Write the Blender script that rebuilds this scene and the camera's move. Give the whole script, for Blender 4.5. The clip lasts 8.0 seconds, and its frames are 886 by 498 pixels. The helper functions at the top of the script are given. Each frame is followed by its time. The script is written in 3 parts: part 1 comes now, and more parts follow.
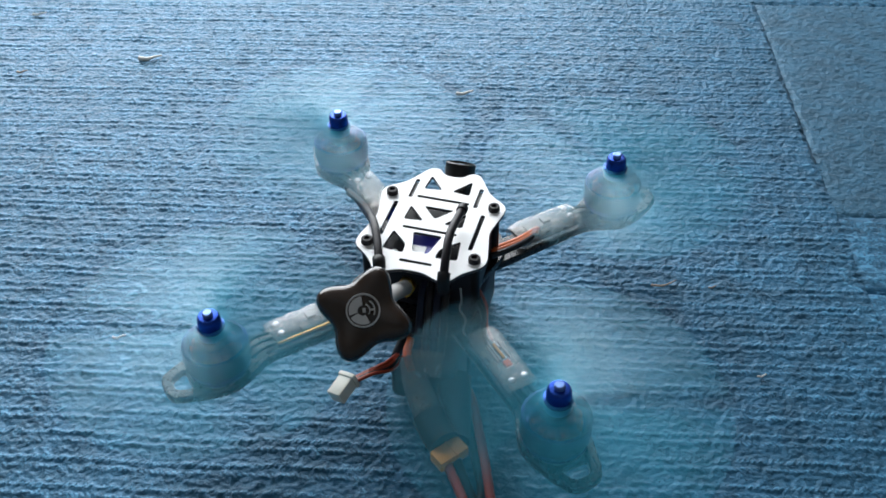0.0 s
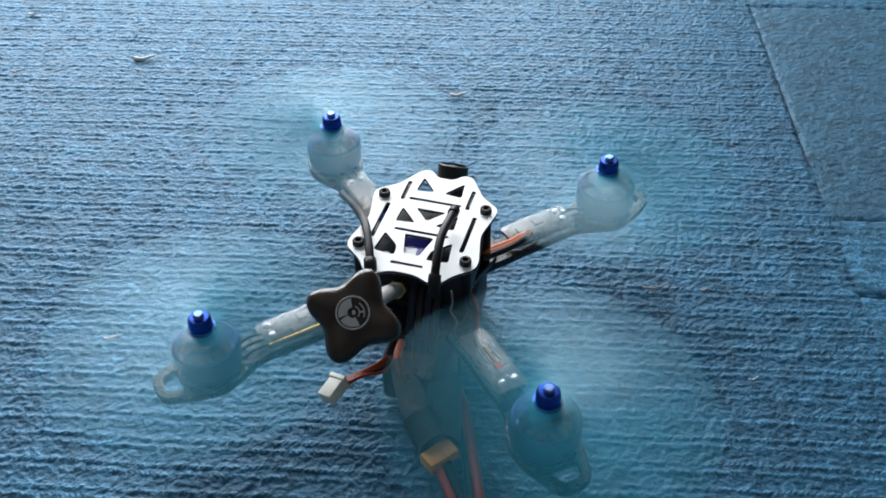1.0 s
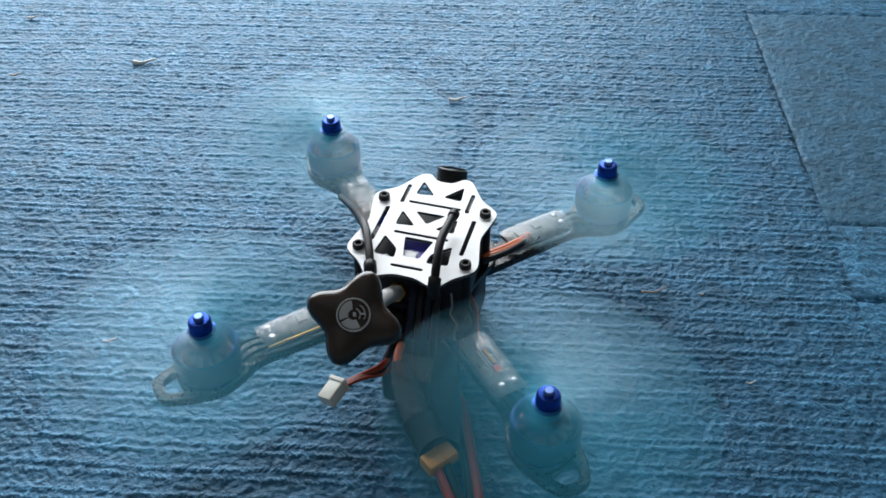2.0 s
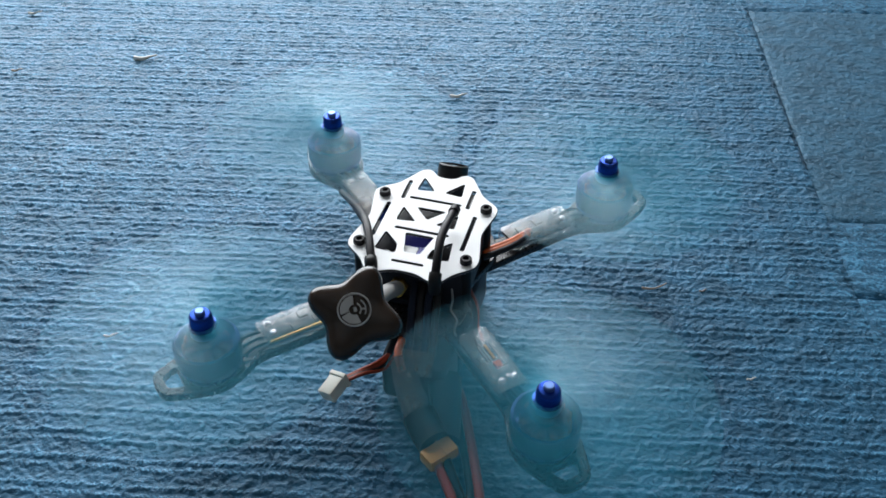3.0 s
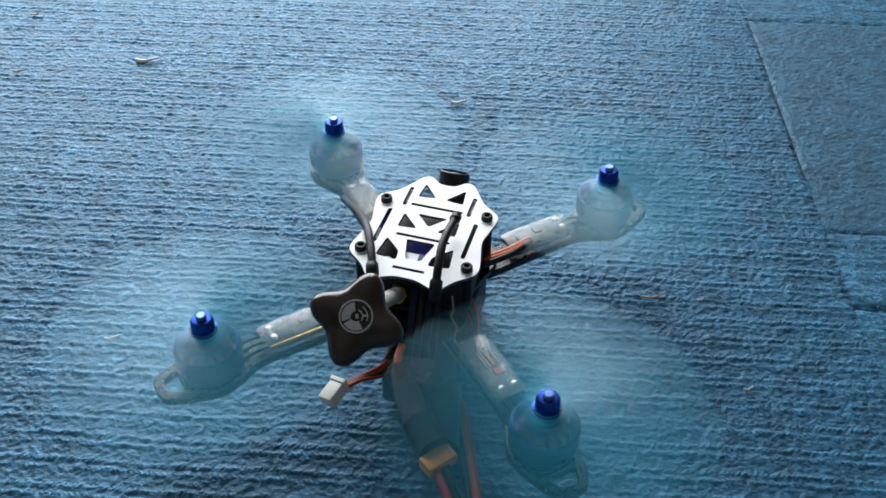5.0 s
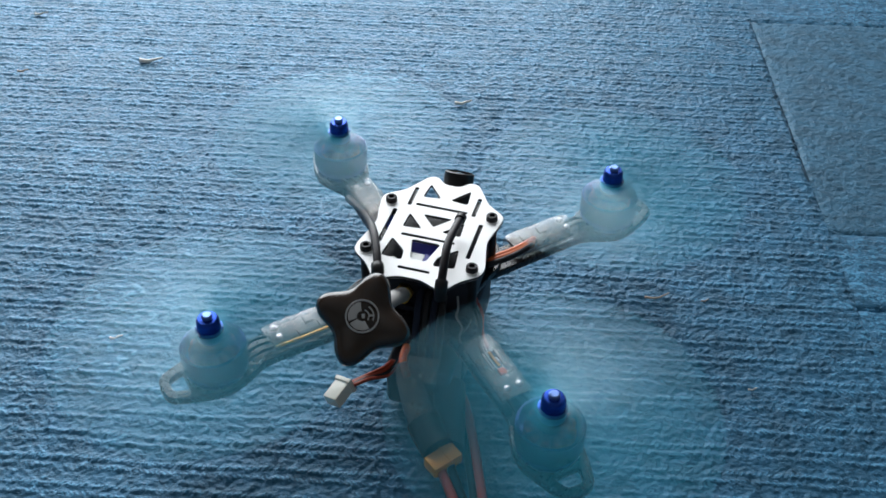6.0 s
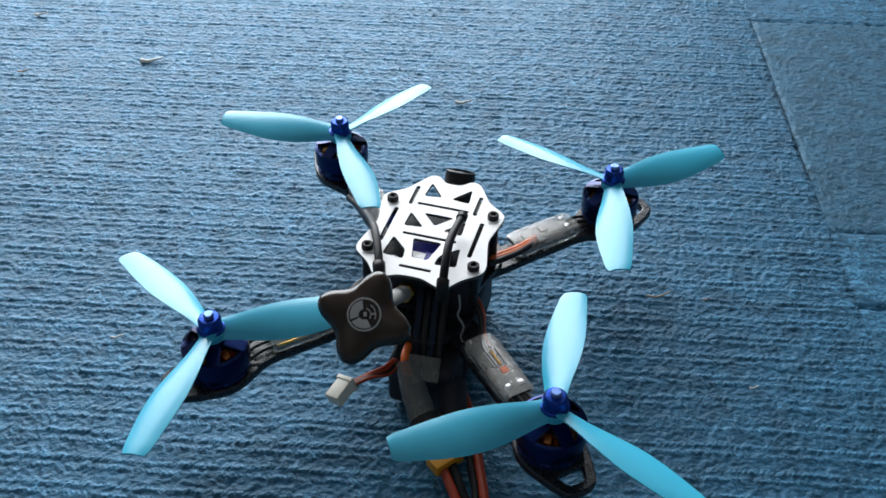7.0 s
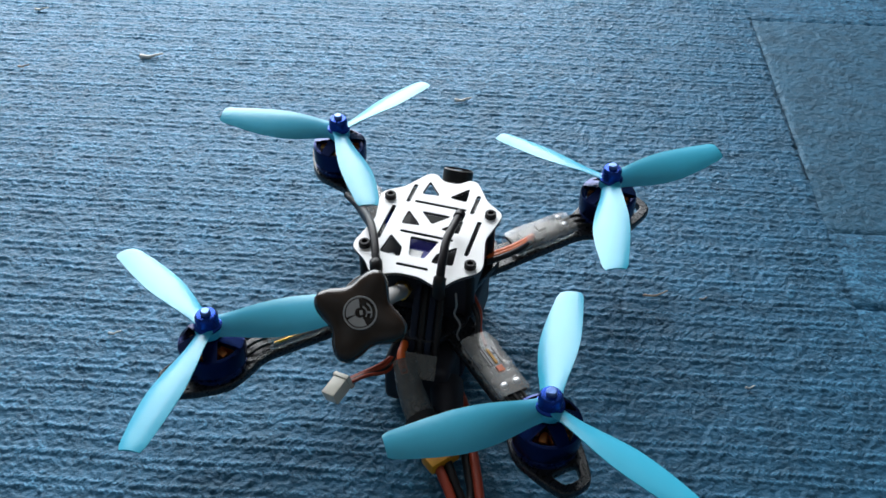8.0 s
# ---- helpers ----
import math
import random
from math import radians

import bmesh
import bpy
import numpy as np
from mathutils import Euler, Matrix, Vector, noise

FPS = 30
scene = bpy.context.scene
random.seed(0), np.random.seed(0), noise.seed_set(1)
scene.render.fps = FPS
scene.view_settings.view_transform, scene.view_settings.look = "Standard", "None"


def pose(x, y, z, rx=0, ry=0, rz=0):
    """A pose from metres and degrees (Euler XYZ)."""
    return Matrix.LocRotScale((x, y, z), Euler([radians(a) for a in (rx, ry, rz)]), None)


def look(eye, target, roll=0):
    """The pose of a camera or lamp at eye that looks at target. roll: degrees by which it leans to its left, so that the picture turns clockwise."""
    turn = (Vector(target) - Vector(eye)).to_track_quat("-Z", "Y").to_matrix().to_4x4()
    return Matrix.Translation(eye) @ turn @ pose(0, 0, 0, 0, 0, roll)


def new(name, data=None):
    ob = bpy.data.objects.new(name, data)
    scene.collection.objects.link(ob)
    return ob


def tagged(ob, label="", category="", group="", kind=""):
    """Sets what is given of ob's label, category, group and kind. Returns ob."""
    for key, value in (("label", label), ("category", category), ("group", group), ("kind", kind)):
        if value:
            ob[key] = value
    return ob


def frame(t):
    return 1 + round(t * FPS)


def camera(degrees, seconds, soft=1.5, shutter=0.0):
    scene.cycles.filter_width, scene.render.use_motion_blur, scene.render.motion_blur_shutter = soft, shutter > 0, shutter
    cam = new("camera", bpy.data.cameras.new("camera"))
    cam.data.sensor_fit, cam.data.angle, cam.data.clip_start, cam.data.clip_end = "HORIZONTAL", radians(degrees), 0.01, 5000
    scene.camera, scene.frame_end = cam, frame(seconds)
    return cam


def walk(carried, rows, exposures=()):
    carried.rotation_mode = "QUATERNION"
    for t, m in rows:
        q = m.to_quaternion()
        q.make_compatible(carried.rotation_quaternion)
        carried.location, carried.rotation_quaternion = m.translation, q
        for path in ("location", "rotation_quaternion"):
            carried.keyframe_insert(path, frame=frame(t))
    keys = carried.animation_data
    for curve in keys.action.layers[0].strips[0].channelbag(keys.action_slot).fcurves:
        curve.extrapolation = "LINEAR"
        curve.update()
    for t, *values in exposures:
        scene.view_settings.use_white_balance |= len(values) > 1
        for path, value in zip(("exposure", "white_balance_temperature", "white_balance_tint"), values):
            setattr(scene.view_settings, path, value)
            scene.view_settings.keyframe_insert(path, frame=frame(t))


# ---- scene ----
cam = camera(49.52, 8.0, soft=1.6, shutter=1.5)
PATH = [
    (0, pose(0.0099, -0.3157, 0.3298, 48.33, 0, 0.87) @ pose(0, 0, 0, 0, 0, -0.90)),
    (0.5, pose(0.0109, -0.3156, 0.3293, 48.11, 0, 1.08) @ pose(0, 0, 0, 0, 0, -0.88)),
    (1, pose(0.0133, -0.3153, 0.3308, 48.31, 0, 0.82) @ pose(0, 0, 0, 0, 0, -0.64)),
    (1.5, pose(0.0116, -0.3160, 0.3307, 48.71, 0, 0.50) @ pose(0, 0, 0, 0, 0, -0.36)),
    (3, pose(0.0111, -0.3180, 0.3302, 48.55, 0, 0.44) @ pose(0, 0, 0, 0, 0, -0.11)),
    (3.5, pose(0.0123, -0.3180, 0.3315, 48.50, 0, 0.39) @ pose(0, 0, 0, 0, 0, -0.00)),
    (4, pose(0.0091, -0.3184, 0.3332, 48.80, 0, -0.16) @ pose(0, 0, 0, 0, 0, 0.71)),
    (4.5, pose(0.0092, -0.3181, 0.3328, 48.72, 0, -0.00) @ pose(0, 0, 0, 0, 0, 0.74)),
    (6, pose(0.0065, -0.3189, 0.3331, 48.76, 0, 0.07) @ pose(0, 0, 0, 0, 0, 0.92)),
    (6.5, pose(0.0059, -0.3190, 0.3337, 48.74, 0, -0.01) @ pose(0, 0, 0, 0, 0, 0.97)),
    (7, pose(0.0058, -0.3196, 0.3324, 48.82, 0, 0.05) @ pose(0, 0, 0, 0, 0, 0.83)),
    (7.5, pose(0.0067, -0.3179, 0.3332, 48.41, 0, 0.10) @ pose(0, 0, 0, 0, 0, 1.09)),
    (8, pose(0.0075, -0.3193, 0.3337, 48.56, 0, 0.13) @ pose(0, 0, 0, 0, 0, 1.12)),
]
walk(cam, PATH, exposures=((0, 0.14), (1.5, 0.05), (3, 0.0), (8, 0.0)))

# ---- world and light ----
world = bpy.data.worlds.new("sky")
scene.world = world
world.use_nodes = True
wn = world.node_tree.nodes
sky = wn.new("ShaderNodeTexSky")
sky.sky_type = "NISHITA"
sky.sun_disc = False
sky.sun_elevation, sky.sun_rotation = radians(40), radians(200)
world.node_tree.links.new(sky.outputs[0], wn["Background"].inputs[0])
wn["Background"].inputs[1].default_value = 0.12

lamp = bpy.data.lights.new("window_light", "AREA")
lamp.shape, lamp.size, lamp.size_y = "RECTANGLE", 1.34, 1.06
lamp.energy, lamp.color = 37.5, (0.93, 0.97, 1.0)
win = new("window_light", lamp)
win.matrix_world = look((-0.40, 0.95, 0.60), (-0.39, 0.0, 0.58))


# ---- materials ----
def material(name, color, rough=0.5, metal=0.0, vary=0.25, scale=400.0, bump=0.0, bump_scale=900.0, coat=0.0, coat_rough=0.05,
             alpha=1.0, spec=0.5, trans=0.0, stretch=(1, 1, 1)):
    """A principled surface with mottled colour, uneven gloss and fine relief at two scales."""
    m = bpy.data.materials.new(name)
    m.use_nodes = True
    nt = m.node_tree
    b = nt.nodes["Principled BSDF"]
    b.inputs["Metallic"].default_value = metal
    b.inputs["Alpha"].default_value = alpha
    b.inputs["Coat Weight"].default_value = coat
    b.inputs["Coat Roughness"].default_value = coat_rough
    b.inputs["Specular IOR Level"].default_value = spec
    b.inputs["Transmission Weight"].default_value = trans
    tc = nt.nodes.new("ShaderNodeTexCoord")
    mp = nt.nodes.new("ShaderNodeMapping")
    mp.inputs["Scale"].default_value = stretch
    nt.links.new(tc.outputs["Object"], mp.inputs[0])
    n1 = nt.nodes.new("ShaderNodeTexNoise")
    n1.inputs["Scale"].default_value, n1.inputs["Detail"].default_value = scale, 6
    n2 = nt.nodes.new("ShaderNodeTexNoise")
    n2.inputs["Scale"].default_value, n2.inputs["Detail"].default_value = scale * 0.13, 3
    for n in (n1, n2):
        nt.links.new(mp.outputs[0], n.inputs["Vector"])
    add = nt.nodes.new("ShaderNodeMath")
    add.operation = "MULTIPLY_ADD"
    nt.links.new(n1.outputs["Fac"], add.inputs[0])
    add.inputs[1].default_value = 0.6
    nt.links.new(n2.outputs["Fac"], add.inputs[2])
    ramp = nt.nodes.new("ShaderNodeMapRange")
    ramp.inputs[1].default_value, ramp.inputs[2].default_value = 0.45, 1.15
    ramp.inputs[3].default_value, ramp.inputs[4].default_value = 1 - vary, 1 + vary
    nt.links.new(add.outputs[0], ramp.inputs[0])
    mix = nt.nodes.new("ShaderNodeMix")
    mix.data_type, mix.blend_type = "RGBA", "MULTIPLY"
    mix.inputs[0].default_value = 1.0
    mix.inputs["A"].default_value = (*color, 1)
    nt.links.new(ramp.outputs[0], mix.inputs["B"])
    nt.links.new(mix.outputs["Result"], b.inputs["Base Color"])
    rr = nt.nodes.new("ShaderNodeMapRange")
    rr.inputs[3].default_value, rr.inputs[4].default_value = rough * 0.8, min(1, rough * 1.2)
    nt.links.new(n1.outputs["Fac"], rr.inputs[0])
    nt.links.new(rr.outputs[0], b.inputs["Roughness"])
    if bump:
        n3 = nt.nodes.new("ShaderNodeTexNoise")
        n3.inputs["Scale"].default_value, n3.inputs["Detail"].default_value = bump_scale, 5
        nt.links.new(mp.outputs[0], n3.inputs["Vector"])
        bp = nt.nodes.new("ShaderNodeBump")
        bp.inputs["Strength"].default_value, bp.inputs["Distance"].default_value = bump, 0.0006
        nt.links.new(n3.outputs["Fac"], bp.inputs["Height"])
        nt.links.new(bp.outputs[0], b.inputs["Normal"])
    return m


def carpet_material(name, color):
    """Blue wool pile: mottled at yarn and hand scale, hazy sheen, fibre relief."""
    m = material(name, color, 0.62, vary=0.30, scale=600, bump=0.55, bump_scale=800, spec=0.55, stretch=(0.85, 1, 1))
    for n in m.node_tree.nodes:
        if n.type == "BUMP":
            n.inputs["Distance"].default_value = 0.0010
        if n.type == "MAP_RANGE" and n.inputs[3].default_value < 0.7:
            n.inputs[1].default_value, n.inputs[2].default_value = 0.62, 0.98
    b = m.node_tree.nodes["Principled BSDF"]
    b.inputs["Specular Tint"].default_value = (0.34, 0.70, 1, 1)
    b.inputs["Sheen Weight"].default_value = 0.25
    b.inputs["Sheen Roughness"].default_value = 0.45
    b.inputs["Sheen Tint"].default_value = (0.6, 0.8, 1, 1)
    return m


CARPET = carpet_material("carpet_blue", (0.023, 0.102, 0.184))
CARPET_WORN = carpet_material("carpet_grey_blue", (0.029, 0.098, 0.160))
# lighter copy of the carpet blue: light on tuft tops put into colour
CARPET_LIT_TIP = carpet_material("carpet_lit_tip", (0.052, 0.194, 0.326))
PLATE_CORE = material("plate_core", (0.05, 0.05, 0.055), 0.5, vary=0.2)
CARBON = material("carbon_plate", (0.014, 0.015, 0.019), 0.28, vary=0.4, spec=0.5, scale=900, bump=0.15, bump_scale=1500)
WHITE = material("white_plate", (0.88, 0.88, 0.88), 0.33, vary=0.03, scale=300)
BLUE_METAL = material("blue_anodised", (0.006, 0.045, 0.30), 0.26, metal=0.75, vary=0.12)
BLUE_DARK = material("dark_blue_anodised", (0.006, 0.024, 0.12), 0.28, metal=0.6, vary=0.2)
PROP = material("cyan_plastic", (0.042, 0.51, 0.74), 0.38, vary=0.05, scale=150, spec=0.75, coat=0.1, coat_rough=0.2)
RUBBER = material("black_rubber", (0.013, 0.011, 0.014), 0.45, vary=0.3, spec=0.2)
CAP = material("brown_black_plastic", (0.030, 0.018, 0.012), 0.22, vary=0.12, scale=120, spec=0.45)
PRINT = material("grey_print", (0.42, 0.41, 0.40), 0.5, vary=0.08)
SHRINK = material("clear_shrink", (0.74, 0.71, 0.66), 0.22, vary=0.3, scale=260, bump=0.9, bump_scale=260, alpha=0.35, spec=1.0, coat=1.0, coat_rough=0.12)
TUBE_GREY = material("grey_shrink", (0.16, 0.155, 0.145), 0.26, vary=0.4, scale=250, bump=0.9, bump_scale=260, alpha=0.68)
COPPER = material("copper", (0.75, 0.25, 0.07), 0.35, metal=0.8, vary=0.3, scale=900)
SATIN = material("satin_grey", (0.36, 0.35, 0.34), 0.45, vary=0.1)
BLUE_TIP = material("pale_blue_metal", (0.16, 0.27, 0.60), 0.3, metal=0.7, vary=0.1)
STEEL = material("steel", (0.55, 0.56, 0.58), 0.38, metal=1.0, vary=0.08)
GOLD = material("gold", (0.65, 0.42, 0.10), 0.3, metal=1.0, vary=0.1)
RED = material("red_wire", (0.29, 0.034, 0.011), 0.42, vary=0.15)
ORANGE = material("orange_wire", (0.68, 0.115, 0.015), 0.42, vary=0.12)
BLACK = material("black_plastic", (0.014, 0.013, 0.014), 0.4, vary=0.25, spec=0.3)
GREY_WIRE = material("grey_wire", (0.22, 0.22, 0.22), 0.5, vary=0.1)
BLUE_BELL = material("navy_anodised", (0.0025, 0.013, 0.080), 0.24, metal=0.75, vary=0.2)
IVORY = material("ivory_plastic", (0.72, 0.68, 0.58), 0.4, vary=0.08)
YELLOW = material("yellow_plastic", (0.62, 0.28, 0.015), 0.42, vary=0.12, scale=250)
PCB = material("dark_circuit_board", (0.014, 0.016, 0.024), 0.5, vary=0.4, scale=700, spec=0.2)
PCB_BLUE = material("blue_circuit_board", (0.03, 0.03, 0.36), 0.35, vary=0.3, scale=500)
BATTERY = material("battery_wrap", (0.024, 0.023, 0.030), 0.5, vary=0.35, scale=200, spec=0.3)
STRAP = material("navy_strap", (0.008, 0.014, 0.032), 0.85, vary=0.35, scale=900, bump=0.5, bump_scale=1400)
GLASS = material("lens_glass", (0.01, 0.012, 0.02), 0.05, vary=0.1, coat=1.0)
PAINT = material("wall_paint", (0.76, 0.75, 0.73), 0.8, vary=0.05, scale=30, bump=0.2, bump_scale=120)
LINT = material("lint", (0.84, 0.80, 0.74), 0.9, vary=0.2)
STRAW = material("straw", (0.44, 0.34, 0.25), 0.8, vary=0.25)


# ---- building tools ----
def mesh_of(bm, name, material_used, smooth=False):
    me = bpy.data.meshes.new(name)
    bm.to_mesh(me)
    bm.free()
    me.materials.append(material_used)
    if smooth:
        me.shade_smooth()
        me.set_sharp_from_angle(angle=radians(38))
    return me


def part(name, bm, material_used, parent=None, label="", smooth=True, m=None):
    """Links a bmesh, or a ready mesh, as one mesh object under a thing or a part."""
    if isinstance(bm, bmesh.types.BMesh):
        me = mesh_of(bm, name, material_used, smooth)
    else:
        me = bm
        if not me.materials:
            me.materials.append(material_used)
    ob = new(name, me)
    if m is not None:
        ob.matrix_basis = m
    ob.parent = parent
    return tagged(ob, label)


def box(sx, sy, sz, at=(0, 0, 0), bevel=0.0, seg=2):
    bm = bmesh.new()
    bmesh.ops.create_cube(bm, size=1, matrix=Matrix.Translation(at) @ Matrix.Diagonal((sx, sy, sz, 1)))
    if bevel:
        bmesh.ops.bevel(bm, geom=bm.edges[:], offset=bevel, segments=seg, affect="EDGES", profile=0.6)
    return bm


def turned(profile, seg=32, bm=None, at=(0, 0, 0)):
    """A body of revolution about z from (radius, height) pairs."""
    bm = bm or bmesh.new()
    rings = []
    for r, z in profile:
        rings.append([bm.verts.new((at[0] + max(r, 1e-5) * math.cos(2 * math.pi * k / seg),
                                    at[1] + max(r, 1e-5) * math.sin(2 * math.pi * k / seg), at[2] + z)) for k in range(seg)])
    for a, b in zip(rings, rings[1:]):
        for k in range(seg):
            bm.faces.new((a[k], a[(k + 1) % seg], b[(k + 1) % seg], b[k]))
    bm.faces.new(rings[0][::-1])
    bm.faces.new(rings[-1])
    return bm


def spline(points, n=10):
    """Catmull-Rom through points."""
    pts = [Vector(p) for p in points]
    pts = [2 * pts[0] - pts[1], *pts, 2 * pts[-1] - pts[-2]]
    out = []
    for a, b, c, d in zip(pts, pts[1:], pts[2:], pts[3:]):
        for k in range(n):
            t = k / n
            out.append(0.5 * (2 * b + (c - a) * t + (2 * a - 5 * b + 4 * c - d) * t ** 2 + (3 * b - a - 3 * c + d) * t ** 3))
    return out + [pts[-2]]


def tube(points, r, seg=10, n=8, bm=None, taper=1.0):
    bm = bm or bmesh.new()
    line = spline(points, n)
    up, rings = Vector((0.13, 0.21, 1)), []
    for k, p in enumerate(line):
        d = (line[min(k + 1, len(line) - 1)] - line[max(k - 1, 0)]).normalized()
        a = d.cross(up)
        if a.length < 1e-4:
            a = d.orthogonal()
        a.normalize()
        up = a.cross(d)
        rr = r * (1 + (taper - 1) * k / (len(line) - 1))
        rings.append([bm.verts.new(p + rr * (math.cos(2 * math.pi * j / seg) * a + math.sin(2 * math.pi * j / seg) * up)) for j in range(seg)])
    for a, b in zip(rings, rings[1:]):
        for j in range(seg):
            bm.faces.new((a[j], b[j], b[(j + 1) % seg], a[(j + 1) % seg]))
    bm.faces.new(rings[0])
    bm.faces.new(rings[-1][::-1])
    return bm


def rounded(points, r, seg=4):
    """A closed outline with its corners rounded off."""
    out, n = [], len(points)
    for k in range(n):
        p, a, b = Vector(points[k]), Vector(points[k - 1]), Vector(points[(k + 1) % n])
        da, db = (a - p), (b - p)
        ra = min(r, da.length * 0.45)
        rb = min(r, db.length * 0.45)
        p0, p1 = p + da.normalized() * ra, p + db.normalized() * rb
        for j in range(seg + 1):
            t = j / seg
            out.append((1 - t) ** 2 * p0 + 2 * t * (1 - t) * p + t * t * p1)
    return out


def cut_sheet(name, outline, holes, thick, material_used, bevel=0.0003, core=None):
    """A flat sheet with real cut-outs and softened edges, from z = 0 to thick."""
    cu = bpy.data.curves.new(name, "CURVE")
    cu.dimensions, cu.fill_mode = "2D", "BOTH"
    cu.extrude, cu.bevel_depth, cu.bevel_resolution = thick / 2 - bevel, bevel, 1
    cu.offset = -bevel
    for loop in (outline, *holes):
        s = cu.splines.new("POLY")
        s.points.add(len(loop) - 1)
        for q, p in zip(s.points, loop):
            q.co = (p[0], p[1], 0, 1)
        s.use_cyclic_u = True
    ob = bpy.data.objects.new(name, cu)
    me = bpy.data.meshes.new_from_object(ob)
    bpy.data.objects.remove(ob)
    bm = bmesh.new()
    bm.from_mesh(me)
    bmesh.ops.remove_doubles(bm, verts=bm.verts[:], dist=2e-6)
    bmesh.ops.translate(bm, verts=bm.verts[:], vec=(0, 0, thick / 2))
    bm.to_mesh(me)
    bm.free()
    me.materials.clear()
    me.materials.append(material_used)
    if core:
        me.materials.append(core)
        for f in me.polygons:
            f.material_index = 1 if abs(f.normal.z) < 0.3 else 0
    me.name = name
    return me


def slot(x0, y0, x1, y1, w):
    """The outline of a narrow slot with round ends."""
    a, b = Vector((x0, y0)), Vector((x1, y1))
    d = (b - a).normalized() * w / 2
    s = Vector((-d.y, d.x))
    return rounded([a - d + s, a - d - s, b + d - s, b + d + s], w * 0.4, 3)


# ---- the room ----
def wall(name, sx, sy, sz, at):
    ob = part(name, box(sx, sy, sz, at), PAINT, None, smooth=False)
    return tagged(ob, "plain white painted room wall", "wall", kind="structure")


wall("wall_south", 6.4, 0.2, 2.5, (0, -3.9, 1.25))
wall("wall_west", 0.2, 4.9, 2.5, (-3.3, -1.35, 1.25))
wall("wall_east", 0.2, 4.9, 2.5, (3.3, -1.35, 1.25))
north = box(6.8, 0.2, 0.06, (0, 1.06, 0.03))
for b2 in (box(6.8, 0.2, 1.36, (0, 1.06, 1.82)), box(2.33, 0.2, 1.08, (-2.235, 1.06, 0.60)), box(3.13, 0.2, 1.08, (1.835, 1.06, 0.60))):
    tmp = bpy.data.meshes.new("tmp")
    b2.to_mesh(tmp)
    b2.free()
    north.from_mesh(tmp)
tagged(part("wall_north", north, PAINT, None, smooth=False), "plain painted room wall with a wide window opening", "wall", kind="structure")
tagged(part("ceiling", box(6.8, 5.3, 0.1, (0, -1.4, 2.56)), PAINT, None, smooth=False), "plain white ceiling", "ceiling", kind="structure")

# ---- carpet ----
CARPET_TURN = -3.0
floor = tagged(part("floor", box(6.8, 5.3, 0.1, (0, -1.4, -0.058)), CARPET, None, smooth=False),
               "floor laid with blue ribbed carpet tiles", "floor", kind="structure")


def value_noise(x, y, seed):
    """Smooth lattice noise in -1..1 for arrays."""
    xi, yi = np.floor(x).astype(np.int64), np.floor(y).astype(np.int64)
    u, v = x - xi, y - yi
    u, v = u * u * (3 - 2 * u), v * v * (3 - 2 * v)

    def h(a, b):
        n = (a * 374761393 + b * 668265263 + seed * 1442695041) & 0x7FFFFFFF
        n = ((n ^ (n >> 13)) * 1274126177) & 0x7FFFFFFF
        return ((n ^ (n >> 16)) & 0xFFFF) / 32767.5 - 1
    return (h(xi, yi) * (1 - u) + h(xi + 1, yi) * u) * (1 - v) + (h(xi, yi + 1) * (1 - u) + h(xi + 1, yi + 1) * u) * v


def pile(x, y, ribs):
    """Height of the pile: twin fuzzy cords every 13 mm with flat loop pile between, worn unevenly."""
    wob = y + 0.0010 * value_noise(x * 20, y * 30, 3) + 0.0004 * value_noise(x * 150, y * 170, 9)
    row = np.floor(wob / 0.0130)
    s = (wob / 0.0130) % 1.0
    cord = np.zeros_like(x)
    for centre, k in ((0.33, 1), (0.66, 2)):
        off = (s - centre) * 0.0130
        side = 1 if k == 1 else -1
        along = x / 0.0023 + 0.30 * value_noise(x * 160, row * 3.1 + k, 15 + k) + 1.1 * value_noise(x * 30, row * 2.3 + k, 19)
        strand = 0.5 + 0.5 * np.cos(2 * math.pi * (along + side * off / 0.0026))
        tuft = 0.16 + 0.88 * strand ** 0.8 + 0.34 * value_noise(x * 520, row * 5.3 + k + y * 90, 5 + k)
        worn = 0.86 + 0.34 * value_noise(x * 26 + 7 * k, row * 1.7 + k, 11)
        cord = np.maximum(cord, np.exp(-(off / 0.00125) ** 2) * tuft * worn)
    tufts = value_noise(x * 380, y * 560, 2)
    fine = value_noise(x * 620, y * 900, 6)
    broad = value_noise(x * 14, y * 17, 4)
    return (ribs * 0.00074 * cord + 0.00026 * tufts + 0.00034 * fine + 0.0003 * broad) - 0.0017


